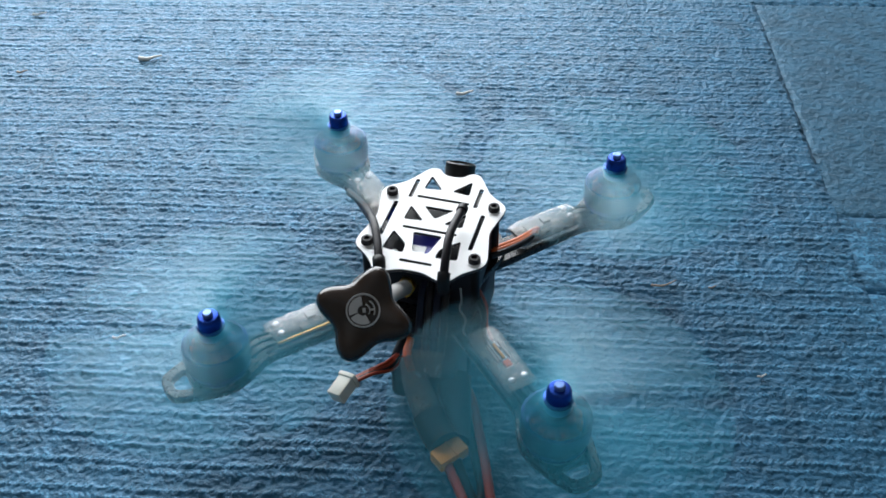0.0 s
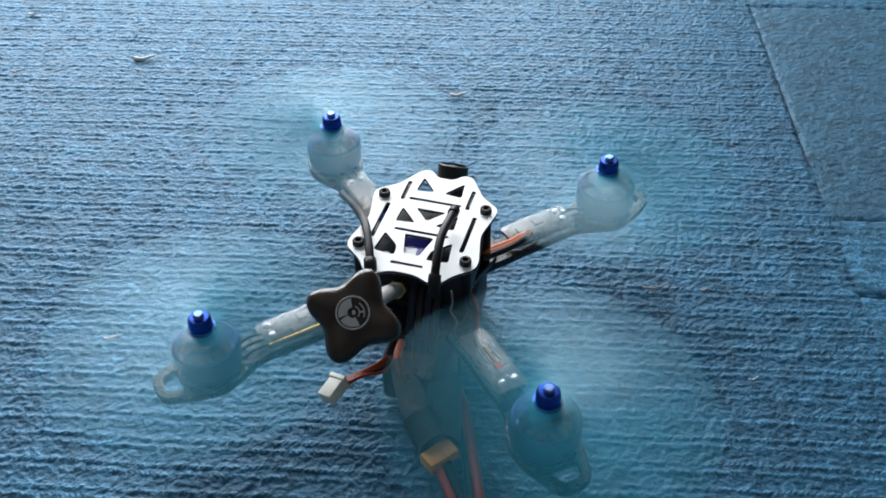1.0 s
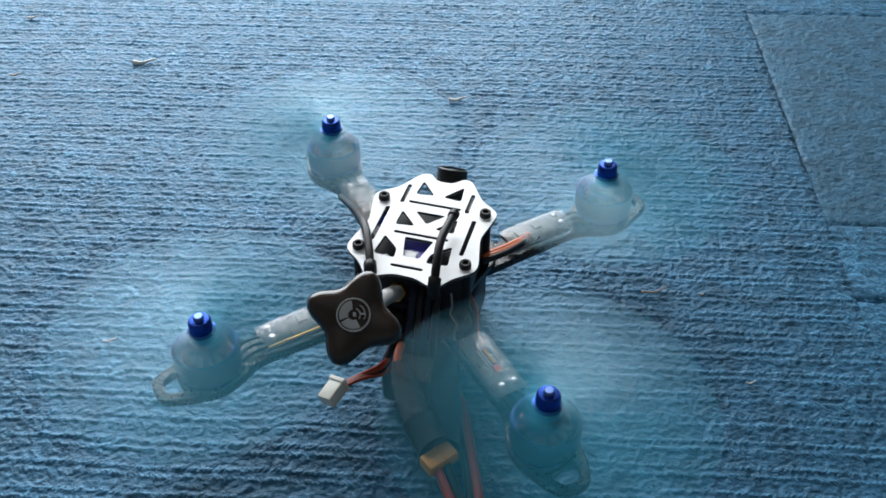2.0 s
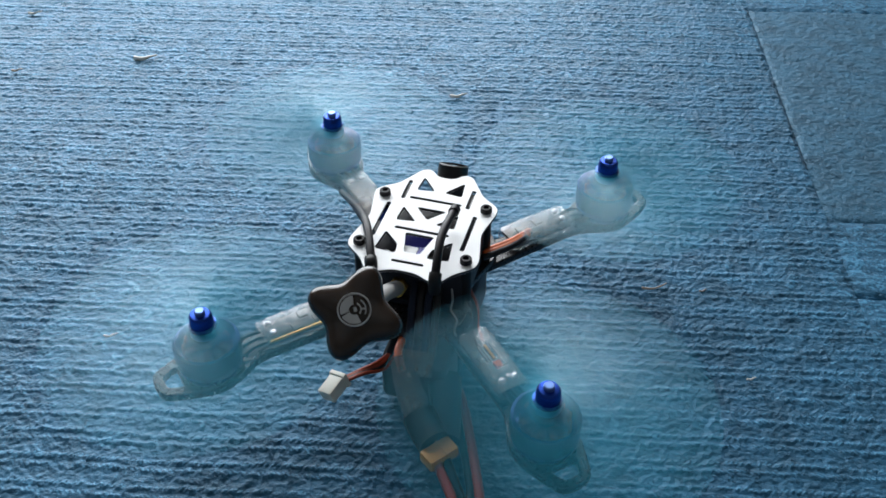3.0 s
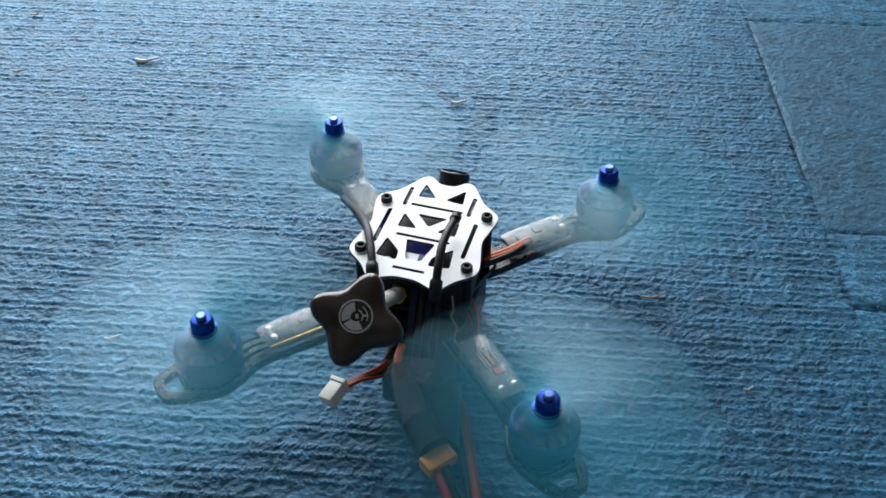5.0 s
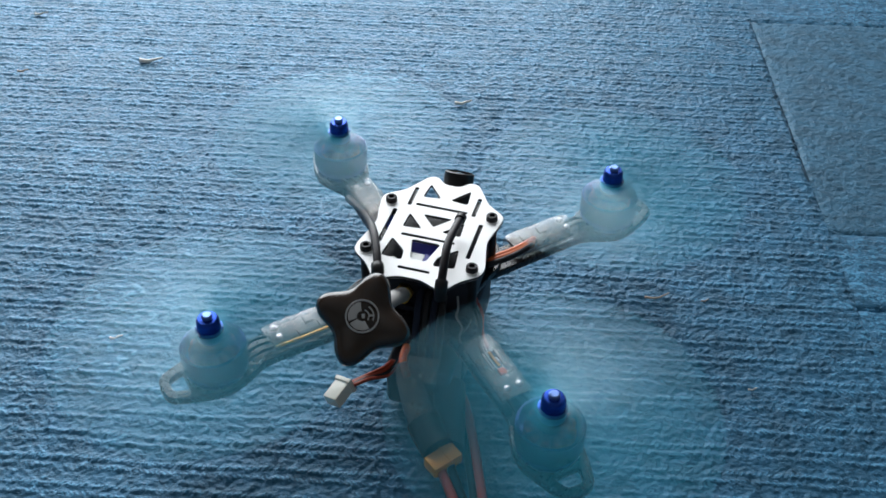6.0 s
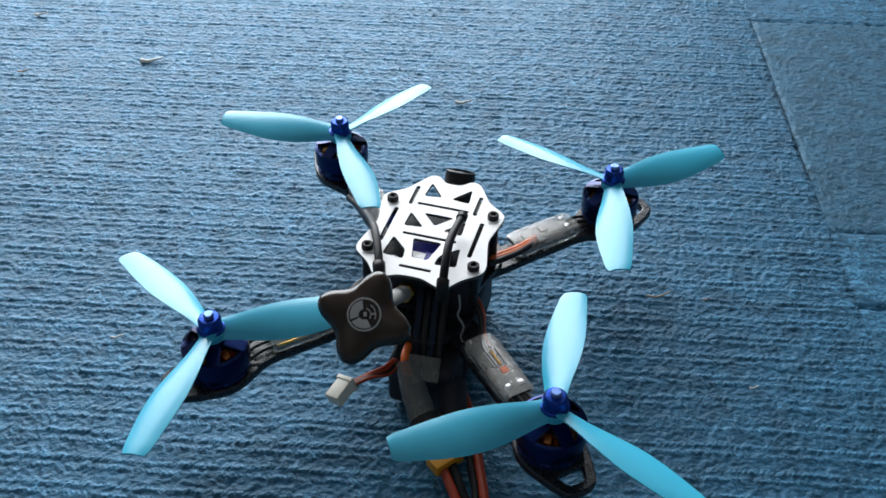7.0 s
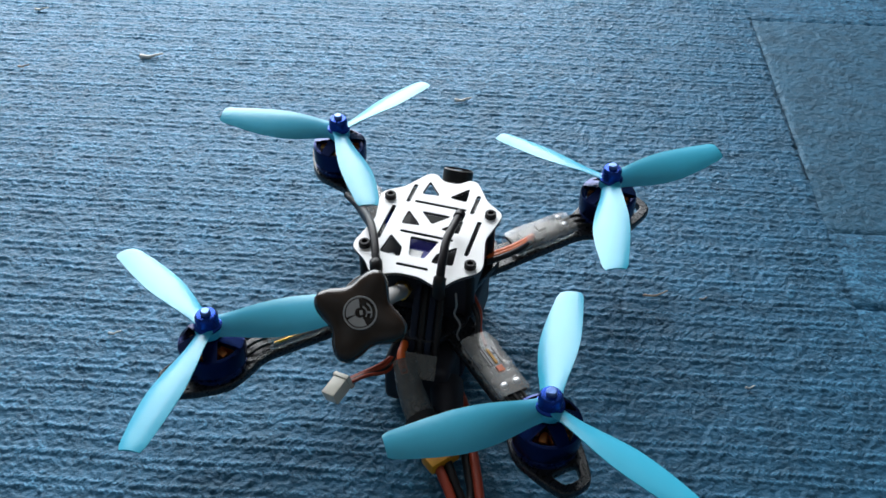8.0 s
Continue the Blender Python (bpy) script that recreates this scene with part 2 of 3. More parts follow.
def carpet_tile(x0, x1, y0, y1, step, ribs, material_used, joined_from=9.0, joined_left=False):
    nx, ny = int((x1 - x0) / step) + 1, int((y1 - y0) / step) + 1
    gx, gy = np.meshgrid(np.linspace(x0, x1, nx), np.linspace(y0, y1, ny))
    z = pile(gx, gy, ribs)
    right = np.where(gy > joined_from, 1.0, x1 - gx)
    left = gx - x0 + (1.0 if joined_left else 0.0)
    ragged = 0.0013 * value_noise(gx * 240, gy * 240, 21)
    depth = 0.0024 * (0.62 + 0.5 * value_noise(gx * 31, gy * 31, 23))
    pressed = 0.30 + 0.70 * np.clip((gy - 0.10) / 0.07, 0, 1)
    groove = lambda d: np.clip(1 - (d + ragged) / 0.0028, 0, 1) ** 1.3
    z -= depth * np.maximum(pressed * np.maximum(groove(right), 0.35 * groove(left)), groove(np.minimum(gy - y0, y1 - gy)))
    co = np.stack([gx, gy, z], -1).reshape(-1, 3).astype(np.float32)
    i = np.arange(nx * ny).reshape(ny, nx)
    quads = np.stack([i[:-1, :-1], i[:-1, 1:], i[1:, 1:], i[1:, :-1]], -1).reshape(-1, 4).astype(np.int32)
    me = bpy.data.meshes.new("carpet_tile")
    me.vertices.add(len(co))
    me.vertices.foreach_set("co", co.ravel())
    me.loops.add(quads.size)
    me.loops.foreach_set("vertex_index", quads.ravel())
    me.polygons.add(len(quads))
    me.polygons.foreach_set("loop_start", np.arange(0, quads.size, 4, dtype=np.int32))
    me.materials.append(material_used)
    # faces high on cords and nubs take the lighter, light-painted blue
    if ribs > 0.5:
        me.materials.append(CARPET_LIT_TIP)
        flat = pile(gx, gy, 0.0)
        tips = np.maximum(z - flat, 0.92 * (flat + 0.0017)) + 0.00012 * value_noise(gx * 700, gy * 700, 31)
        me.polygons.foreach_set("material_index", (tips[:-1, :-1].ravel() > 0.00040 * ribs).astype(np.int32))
    me.update()
    me.shade_smooth()
    ob = part("carpet_tile", me, material_used, floor)
    ob.matrix_basis = pose(0, 0, 0, 0, 0, CARPET_TURN)
    return ob


SEAM = 0.2110


def loose_fibres(count, seed):
    """Loose wool fibres that lie on the pile, mostly along the cords."""
    rng = np.random.default_rng(seed)
    x, y = rng.uniform(-0.39, 0.44, count), rng.uniform(-0.15, 0.42, count)
    a = rng.normal(0.0, 0.55, count)
    length, width = rng.uniform(0.0010, 0.0034, count), rng.uniform(0.00010, 0.00024, count)
    rise = rng.uniform(0.0, 0.0011, count)
    dx, dy = np.cos(a) * length / 2, np.sin(a) * length / 2
    nx, ny = -np.sin(a) * width, np.cos(a) * width
    ribs = np.where(x < SEAM, 1.0, 0.4)
    base = pile(x, y, ribs) + 0.00025
    co = np.empty((count, 6, 3), np.float32)
    for k, (f, g) in enumerate(((-1, -1), (-1, 1), (0, 1), (0, -1), (1, 1), (1, -1))):
        co[:, k, 0], co[:, k, 1] = x + f * dx + g * nx, y + f * dy + g * ny
        co[:, k, 2] = base + (rise * 0.9 if f == 0 else (rise * 0.6 if f > 0 else -0.0003))
    i = np.arange(count)[:, None] * 6
    quads = np.concatenate([i + [0, 3, 2, 1], i + [3, 5, 4, 2]], 1).reshape(-1, 4).astype(np.int32)
    me = bpy.data.meshes.new("carpet_fibres")
    me.vertices.add(count * 6)
    me.vertices.foreach_set("co", co.ravel())
    me.loops.add(quads.size)
    me.loops.foreach_set("vertex_index", quads.ravel())
    me.polygons.add(len(quads))
    me.polygons.foreach_set("loop_start", np.arange(0, quads.size, 4, dtype=np.int32))
    me.update()
    me.materials.append(CARPET)
    me.shade_smooth()
    ob = part("carpet_fibres", me, CARPET, floor, "blue wool fibres on the carpet")
    ob.matrix_basis = pose(0, 0, 0, 0, 0, CARPET_TURN)
    tagged(ob, kind="stuff")


loose_fibres(40000, 5)
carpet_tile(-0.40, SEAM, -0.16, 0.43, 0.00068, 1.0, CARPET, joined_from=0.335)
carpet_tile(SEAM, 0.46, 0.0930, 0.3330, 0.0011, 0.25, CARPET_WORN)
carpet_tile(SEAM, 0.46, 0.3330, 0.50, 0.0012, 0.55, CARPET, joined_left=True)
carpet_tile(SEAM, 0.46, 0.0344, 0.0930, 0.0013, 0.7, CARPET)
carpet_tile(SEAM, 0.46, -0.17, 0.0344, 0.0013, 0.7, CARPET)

# ---- the drone ----
DRONE_TURN = -15.53
PLANE = 0.0524      # height of the propellers
ARM = 0.0270        # underside of the arms
PLATE = 0.0597      # underside of the top plate
MOTOR_X, MOTOR_Y = 0.0700, 0.0729
drone = tagged(new("quadcopter_drone"),
               "racing quadcopter with white top plate and cyan propellers on carpet", "drone")
drone.matrix_basis = pose(0, 0, 0, 0, 0, DRONE_TURN)


def mirrored(half):
    """A closed outline from its right half, front to back."""
    return [Vector(p) for p in half] + [Vector((-x, y)) for x, y in reversed(half)]


# top plate with its cut-outs
edge = rounded(mirrored([(4.0, 37.2), (7.5, 41.8), (12.0, 41.2), (19.5, 28.8), (28.2, 22.3), (28.4, 17.8), (25.2, 3.0),
                         (28.8, -14.0), (28.0, -18.6), (20.0, -25.0), (15.8, -31.6), (11.5, -31.4), (5.0, -28.2)]), 3.0)
holes = []
for s in (1, -1):
    holes += [rounded([(s * 9.6, 35.6), (s * 2.2, 26.4), (s * 10.6, 25.4)], 1.6, 3),
              rounded([(s * 12.7, 12.6), (s * 13.2, 2.8), (s * 4.6, 3.7)], 1.5, 3),
              rounded([(s * 15.0, -5.4), (s * 16.4, -17.6), (s * 6.9, -18.4), (s * 7.6, -12.6)], 1.5, 3),
              slot(s * 15.0, 30.6, s * 15.0, 19.0, 1.8), slot(s * 19.9, 12.8, s * 19.9, -8.8, 1.9)]
holes += [slot(-11.2, 19.6, 11.2, 19.6, 1.5), slot(-11.3, -2.0, 11.3, -2.0, 1.5), slot(-6.2, -22.9, 6.2, -22.9, 1.5),
          rounded([(-6.8, 13.6), (6.8, 13.6), (0, 6.0)], 1.3, 3), rounded([(-6.4, -4.4), (6.4, -4.4), (3.4, -16.6), (-3.4, -16.6)], 1.2, 3)]
mm = lambda loop: [(p[0] / 1000, p[1] / 1000) for p in loop]
part("top_plate", cut_sheet("top_plate", mm(edge), [mm(h) for h in holes], 0.0015, WHITE, 0.00015, PLATE_CORE), WHITE, drone,
     "white plate with triangular cut-outs and slots", m=pose(0, 0, PLATE))

# base plate, stack and standoffs
base_edge = rounded(mirrored([(14, 46), (25, 33), (29, 22), (22, 0), (25, -20), (20, -30), (14, -38)]), 5.0)
part("base_plate", cut_sheet("base_plate", mm(base_edge), [], 0.003, CARBON), CARBON, drone, "black carbon base plate", m=pose(0, 0, ARM + 0.004))
SCREWS = [(sx * 0.0235, y) for sx in (1, -1) for y in (0.0188, -0.0160)]
screw = turned([(0.0, 0.0008), (0.0012, 0.0008), (0.0012, 0.0021), (0.0014, 0.0024), (0.0021, 0.0024), (0.0025, 0.0020), (0.0026, 0.0), (0.0, 0.0)][::-1], 20)
screw_mesh = mesh_of(screw, "screw", RUBBER, True)
post_mesh = mesh_of(turned([(0.0024, ARM + 0.007), (0.0026, ARM + 0.008), (0.0026, PLATE - 0.001), (0.0024, PLATE)], 12), "standoff", BLACK, True)
for x, y in SCREWS:
    part("standoff", post_mesh, BLACK, drone, m=pose(x, y, 0))
    part("screw", screw_mesh, RUBBER, drone, m=pose(x, y, PLATE + 0.0015))
board = part("flight_controller", box(0.036, 0.036, 0.0016, (0, 0, 0.043), 0.0004), PCB_BLUE, drone, "blue circuit board")
for x, y, sx, sy in ((-0.009, 0.008, 0.007, 0.007), (0.006, 0.002, 0.009, 0.006), (0.0, -0.011, 0.012, 0.005), (-0.011, -0.009, 0.006, 0.008), (0.011, 0.011, 0.005, 0.008)):
    part("chip", box(sx, sy, 0.002, (x, y, 0.0448), 0.0002), BLACK, board)
part("lower_board", box(0.038, 0.044, 0.003, (0, 0, 0.0365), 0.0004), PCB, drone)
part("receiver", box(0.012, 0.020, 0.004, (-0.001, -0.0085, 0.0555), 0.0005), PCB_BLUE, drone, "small purple-blue receiver board")
# thin white patch: the receiver's bright reflection put into colour
part("receiver_glare", box(0.0075, 0.0075, 0.0004, (-0.003, -0.0128, 0.0577), 0.0001), WHITE, drone, "white patch in place of the reflection on the receiver")
for x in (-0.015, 0.015):
    part("foam_pad", box(0.0040, 0.0095, 0.003, (x, 0.0268, PLATE - 0.0018), 0.0006), PRINT, drone, "pale grey foam pad under the plate")
part("foam_pad", box(0.0100, 0.0036, 0.003, (0.0005, -0.0231, PLATE - 0.0018), 0.0006), PRINT, drone, "pale grey foam pad under the plate")
for x, y, r in ((-0.0125, -0.0135, 0.0022), (-0.0095, -0.0165, 0.0016), (0.0135, -0.0140, 0.0018), (-0.0190, 0.0010, 0.0012), (-0.0202, -0.0050, 0.0014)):
    part("solder_blob", turned([(0.0, 0.0), (r, 0.0), (r * 0.85, r * 0.5), (r * 0.4, r * 0.8), (0.0, r * 0.85)], 12), STEEL, drone, m=pose(x, y, 0.0548))
part("edge_connector", box(0.0035, 0.008, 0.004, (-0.0200, 0.0095, 0.0555), 0.0004), BLUE_METAL, drone, "bright blue connector under the plate")
part("electronics_block", box(0.043, 0.042, 0.021, (0.002, 0.002, 0.0445), 0.003), BATTERY, drone)

# camera at the nose
lens = turned([(0.0, -0.006), (0.0085, -0.006), (0.0085, 0.004), (0.0072, 0.006), (0.0072, 0.012), (0.0064, 0.0125), (0.006, 0.0105), (0.0, 0.0108)], 28)
cam_body = part("nose_camera", lens, BLACK, drone, "black camera barrel at the nose", m=pose(-0.0010, 0.0478, 0.0462, -32, 0, 0))
part("lens_glass", turned([(0.0, 0.0106), (0.0058, 0.0106), (0.004, 0.0118), (0.0, 0.0122)], 20), GLASS, cam_body)

# battery below, on which the drone rests
battery = part("battery", box(0.029, 0.076, 0.0255, (0.0085, -0.008, 0.0128), 0.0035, 3), BATTERY, drone, "black wrapped battery pack under the frame")
part("battery_strap", box(0.0315, 0.02, 0.0285, (0.0085, -0.016, 0.0145), 0.003, 3), STRAP, drone, "dark navy fabric strap")


# arms, speed controllers, motors
def arm_mesh():
    half = [(0.018, 0.0078), (0.082, 0.0062), (0.090, 0.0105), (0.098, 0.0140), (0.106, 0.0136), (0.119, 0.0092), (0.1252, 0.0058)]
    loop = [Vector(p) for p in half] + [Vector((x, -y)) for x, y in reversed(half)]
    hole = rounded([(0.1146, 0.0060), (0.1210, 0.0034), (0.1210, -0.0034), (0.1146, -0.0060)], 0.0020, 4)
    me = cut_sheet("arm", rounded(loop, 0.006, 5), [hole], 0.004, CARBON, 0.0006)
    return me


def esc_bodies():
    """A speed controller: board with chips and a crumpled clear sleeve about it."""
    sleeve = bmesh.new()
    rows, seg = 26, 20
    rings = []
    for i in range(rows):
        u = -0.0175 + 0.035 * i / (rows - 1)
        ring = []
        for j in range(seg):
            a = 2 * math.pi * j / seg
            ca, sa = math.cos(a), math.sin(a)
            y = 0.0074 * math.copysign(abs(ca) ** 0.45, ca)
            z = 0.0036 * math.copysign(abs(sa) ** 0.6, sa)
            w = 1 + 0.10 * noise.noise((u * 260, y * 300, z * 300)) + 0.05 * noise.noise((u * 700, y * 700, 3))
            end = 1 - 0.12 * (abs(u) / 0.0175) ** 8
            ring.append(sleeve.verts.new((u, y * w * end, z * w * end)))
        rings.append(ring)
    for a, b in zip(rings, rings[1:]):
        for j in range(seg):
            sleeve.faces.new((a[j], b[j], b[(j + 1) % seg], a[(j + 1) % seg]))
    return sleeve


ARM_MESH = arm_mesh()
ESC_MESH = mesh_of(esc_bodies(), "sleeve", SHRINK, True)
ESC_BOARD = mesh_of(box(0.031, 0.0125, 0.0016, (0, 0, -0.0006), 0.0003), "esc_board", PCB, False)
CHIP = mesh_of(box(0.004, 0.004, 0.0014, (0, 0, 0), 0.0002), "chip", BLACK, False)
PAD = mesh_of(turned([(0.0, 0.0), (0.0017, 0.0), (0.0015, 0.0008), (0.0007, 0.0012)], 12), "solder", STEEL, True)
BAR = mesh_of(box(0.0085, 0.0011, 0.0006, (0, 0, 0), 0.0002), "bar", YELLOW, False)
PALE_BAR = mesh_of(box(0.0095, 0.0008, 0.0006, (0, 0, 0), 0.0002), "bar", PRINT, False)
RED_CHIP = mesh_of(box(0.0034, 0.0030, 0.0014, (0, 0, 0), 0.0003), "capacitor", ORANGE, False)

STATOR = mesh_of(turned([(0.0, 0.0), (0.0125, 0.0), (0.0130, 0.0008), (0.0130, 0.0026), (0.0105, 0.0032), (0.0105, 0.0042), (0.0, 0.0042)], 36), "motor_base", BLUE_DARK, True)
COIL = mesh_of(box(0.0056, 0.0032, 0.0085, (0.0073, 0, 0.009), 0.0012, 2), "winding", COPPER, True)


def bell_body():
    """The motor's bell: a ring, an open spoked top and a hub; its height is measured from the propeller plane."""
    bm = bmesh.new()
    seg = 48
    prof = [(0.0128, -0.0165), (0.0136, -0.0163), (0.0137, -0.0085), (0.0134, -0.0074), (0.0122, -0.0070), (0.0122, -0.0160), (0.0128, -0.0165)]
    rings = []
    for r, z in prof[:-1]:
        rings.append([bm.verts.new((r * math.cos(2 * math.pi * k / seg), r * math.sin(2 * math.pi * k / seg), z)) for k in range(seg)])
    rings.append(rings[0])
    for a, b in zip(rings, rings[1:]):
        for k in range(seg):
            bm.faces.new((a[k], a[(k + 1) % seg], b[(k + 1) % seg], b[k]))
    turned([(0.0, -0.0085), (0.0045, -0.0085), (0.0056, -0.0060), (0.0052, -0.0030), (0.0046, -0.0026), (0.0, -0.0026)], 24, bm)
    for k in range(5):
        a = 2 * math.pi * k / 5
        sp = bmesh.new()
        v = [sp.verts.new(p) for p in ((0.004, -0.0032, -0.0060), (0.004, 0.0032, -0.0060), (0.0130, 0.0026, -0.0088), (0.0130, -0.0026, -0.0088),
                                       (0.004, -0.0032, -0.0036), (0.004, 0.0032, -0.0036), (0.0130, 0.0026, -0.0070), (0.0130, -0.0026, -0.0070))]
        for f in ((3, 2, 1, 0), (4, 5, 6, 7), (0, 1, 5, 4), (1, 2, 6, 5), (2, 3, 7, 6), (3, 0, 4, 7)):
            sp.faces.new([v[i] for i in f])
        bmesh.ops.rotate(sp, verts=sp.verts[:], cent=(0, 0, 0), matrix=Matrix.Rotation(a, 3, "Z"))
        tmp = bpy.data.meshes.new("tmp")
        sp.to_mesh(tmp)
        sp.free()
        bm.from_mesh(tmp)
    return bm


def blade_body(turn):
    """A propeller blade along +x: twisted, cambered, thick at the root; turn is +1 where it spins anticlockwise."""
    bm = bmesh.new()
    n, c = 26, 9
    rings = []
    for i in range(n):
        t = i / (n - 1)
        r = 0.0032 + (0.0635 - 0.0032) * t
        chord = float(np.mean(np.interp(np.linspace(t - 0.09, t + 0.09, 9), [0, 0.12, 0.30, 0.52, 0.75, 0.95, 1.1], [0.0086, 0.0108, 0.0154, 0.0177, 0.0151, 0.0114, 0.0088])))
        chord *= 1 - 0.16 * max(0.0, (t - 0.955) / 0.045) ** 2
        twist = radians(float(np.interp(t, [0, 0.15, 0.5, 1.0], [31, 31, 20, 11])))
        thick = float(np.interp(t, [0, 0.15, 1.0], [0.0024, 0.0018, 0.0008]))
        lead = -0.0009 * math.sin(math.pi * t)
        up, low = [], []
        for j in range(c):
            s = -0.5 + j / (c - 1)
            camber = 0.06 * chord * (1 - 4 * s * s)
            h = thick * 0.5 * math.sqrt(max(0.04, 1 - 4 * s * s))
            for side, lst in ((1, up), (-1, low)):
                y0, z0 = s * chord + lead, camber + side * h
                y, z = y0 * math.cos(twist) - z0 * math.sin(twist), y0 * math.sin(twist) + z0 * math.cos(twist)
                lst.append(bm.verts.new((r, turn * y, z)))
        rings.append(up + low[::-1])
    m = 2 * c
    for a, b in zip(rings, rings[1:]):
        for j in range(m):
            bm.faces.new((a[j], a[(j + 1) % m], b[(j + 1) % m], b[j]))
    bm.faces.new(rings[0])
    bm.faces.new(rings[-1])
    bmesh.ops.recalc_face_normals(bm, faces=bm.faces[:])
    return bm


BELL = mesh_of(bell_body(), "rotor", BLUE_BELL, True)
BLADES = {s: mesh_of(blade_body(s), "blade", PROP, True) for s in (1, -1)}
HUB = mesh_of(turned([(0.0, -0.0032), (0.0050, -0.0032), (0.0055, -0.0024), (0.0055, 0.0006), (0.0050, 0.0014), (0.0, 0.0014)], 28), "hub", PROP, True)
NUT = mesh_of(turned([(0.0, 0.0014), (0.0057, 0.0014), (0.0057, 0.0021), (0.0048, 0.0026), (0.0046, 0.0068), (0.0038, 0.0079), (0.0024, 0.0080), (0.0, 0.0080)], 6 * 4), "prop_nut", BLUE_METAL, True)
TIP = mesh_of(turned([(0.0, 0.0080), (0.0021, 0.0080), (0.0021, 0.0094), (0.0016, 0.0099), (0.0, 0.0099)], 20), "shaft_end", BLUE_TIP, True)

ROTORS = {}
# corner: sides, spin sense (+1 anticlockwise from above), resting angle of a blade in the drone's own turn
CORNERS = {"front_left": (-1, 1, -1, 167.5), "front_right": (1, 1, 1, 146.0), "rear_left": (-1, -1, 1, 135.8), "rear_right": (1, -1, -1, 77.3)}
for key, (sx, sy, spin, rest) in CORNERS.items():
    mx, my = sx * MOTOR_X, sy * MOTOR_Y
    out = math.degrees(math.atan2(my, mx))
    along = lambda u, v=0.0, z=0.0, o=out: pose(0, 0, 0, 0, 0, o) @ pose(u, v, z)
    part("arm", ARM_MESH, CARBON, drone, "black carbon-fibre arm with a looped end", m=along(0, 0, ARM))
    esc = part("speed_controller", ESC_MESH, SHRINK, drone, "speed controller in crumpled clear sleeve", m=along(0.0615, 0, ARM + 0.0082))
    part("circuit_board", ESC_BOARD, PCB, esc)
    for u, v in ((-0.008, 0.002), (-0.003, -0.003), (0.002, 0.003)):
        part("chip", CHIP, BLACK, esc, m=pose(u, v, 0.001))
    for v in (-0.0028, 0.0030):
        part("solder_blob", PAD, STEEL, esc, m=pose(0.0125, v, 0.0026))
    if key == "rear_right":
        part("capacitor", RED_CHIP, ORANGE, esc, "small red component", m=pose(0.0040, 0.0002, 0.0030))
        for v in (-0.0028, -0.0016, 0.0002, 0.0026):
            bar = PALE_BAR if v < 0 or v > 0.001 else BAR
            part("marking_bar", bar, PRINT, esc, m=pose(-0.0030, v, 0.0037))
    if key == "rear_left":
        part("foil_edge", box(0.031, 0.0009, 0.0012, (0, 0.0066, 0.0016), 0.0003), GOLD, esc, "gold foil edge")
    for v in (-0.0035, 0.0, 0.0035):
        part("motor_wire", tube([(0.077, v, ARM + 0.0075), (0.083, v * 1.1, ARM + 0.0078), (0.0885, v * 1.2, ARM + 0.0060), (0.094, v * 1.2, ARM + 0.0055)], 0.0008, 8),
             BLACK, drone, m=along(0))
    motor = part("motor", STATOR, BLUE_DARK, drone, "dark blue motor base with copper windings", m=pose(mx, my, ARM + 0.004))
    for k in range(12):
        part("winding", COIL, COPPER, motor, m=pose(0, 0, 0, 0, 0, 30 * k))
    rotor = part("rotor", BELL, BLUE_BELL, drone, "blue anodised motor bell carrying the propeller", m=pose(mx, my, PLANE, 0, 0, rest - spin * 0.5 - DRONE_TURN))
    for k in range(3):
        part("blade", BLADES[spin], PROP, rotor, "light cyan plastic propeller blade", m=pose(0, 0, 0, 0, 0, 120 * k))
    part("hub", HUB, PROP, rotor)
    part("prop_nut", NUT, BLUE_METAL, rotor, "blue locking nut")
    part("shaft_end", TIP, BLUE_TIP, rotor)
    ROTORS[key] = (rotor, mx, my, spin, rest - spin * 0.5 - DRONE_TURN)


# video antenna with its four-lobed cap
def cap_body():
    bm = bmesh.new()
    n, seg = 18, 64
    rings = []
    for i in range(n):
        e = -math.pi / 2 + math.pi * i / (n - 1)
        ring = []
        for j in range(seg):
            a = 2 * math.pi * j / seg
            lobe = 0.0148 + 0.0031 * math.cos(4 * a) + 0.0002 * math.cos(8 * a)
            r = lobe * max(0.0, math.cos(e)) ** 0.50
            z = 0.0072 * math.copysign(abs(math.sin(e)) ** 0.85, math.sin(e))
            z *= 0.70 + 0.34 * (r / 0.0158) ** 2 * (0.5 + 0.5 * math.cos(4 * a)) if e > 0 else 1
            ring.append(bm.verts.new((max(r, 2e-5) * math.cos(a), max(r, 2e-5) * math.sin(a), z)))
        rings.append(ring)
    for a, b in zip(rings, rings[1:]):
        for j in range(seg):
            bm.faces.new((a[j], a[(j + 1) % seg], b[(j + 1) % seg], b[j]))
    bm.faces.new(rings[0][::-1])
    bm.faces.new(rings[-1])
    return bm


foot, top = Vector((-0.0050, -0.0225, 0.0450)), Vector((-0.0018, -0.0775, 0.0840))
part("antenna_socket", turned([(0.0, -0.004), (0.0042, -0.004), (0.0042, 0.0006), (0.0034, 0.001), (0.0034, 0.003), (0.0, 0.003)], 6), GOLD, drone,
     "gold antenna socket", m=look(foot, 2 * foot - Vector((-0.003, -0.05, 0.055))))
part("antenna_stem", tube([foot, foot.lerp(top, 0.3) + Vector((0, 0, 0.001)), foot.lerp(top, 0.7), top], 0.0034, 16), SATIN, drone, "silver antenna stem")
facing = Vector((0.060, -0.160, 0.250))
cap = part("antenna_cap", cap_body(), CAP, drone, "brown-black four-lobed antenna cap with a round grey emblem", m=look(top, top - facing, 66))
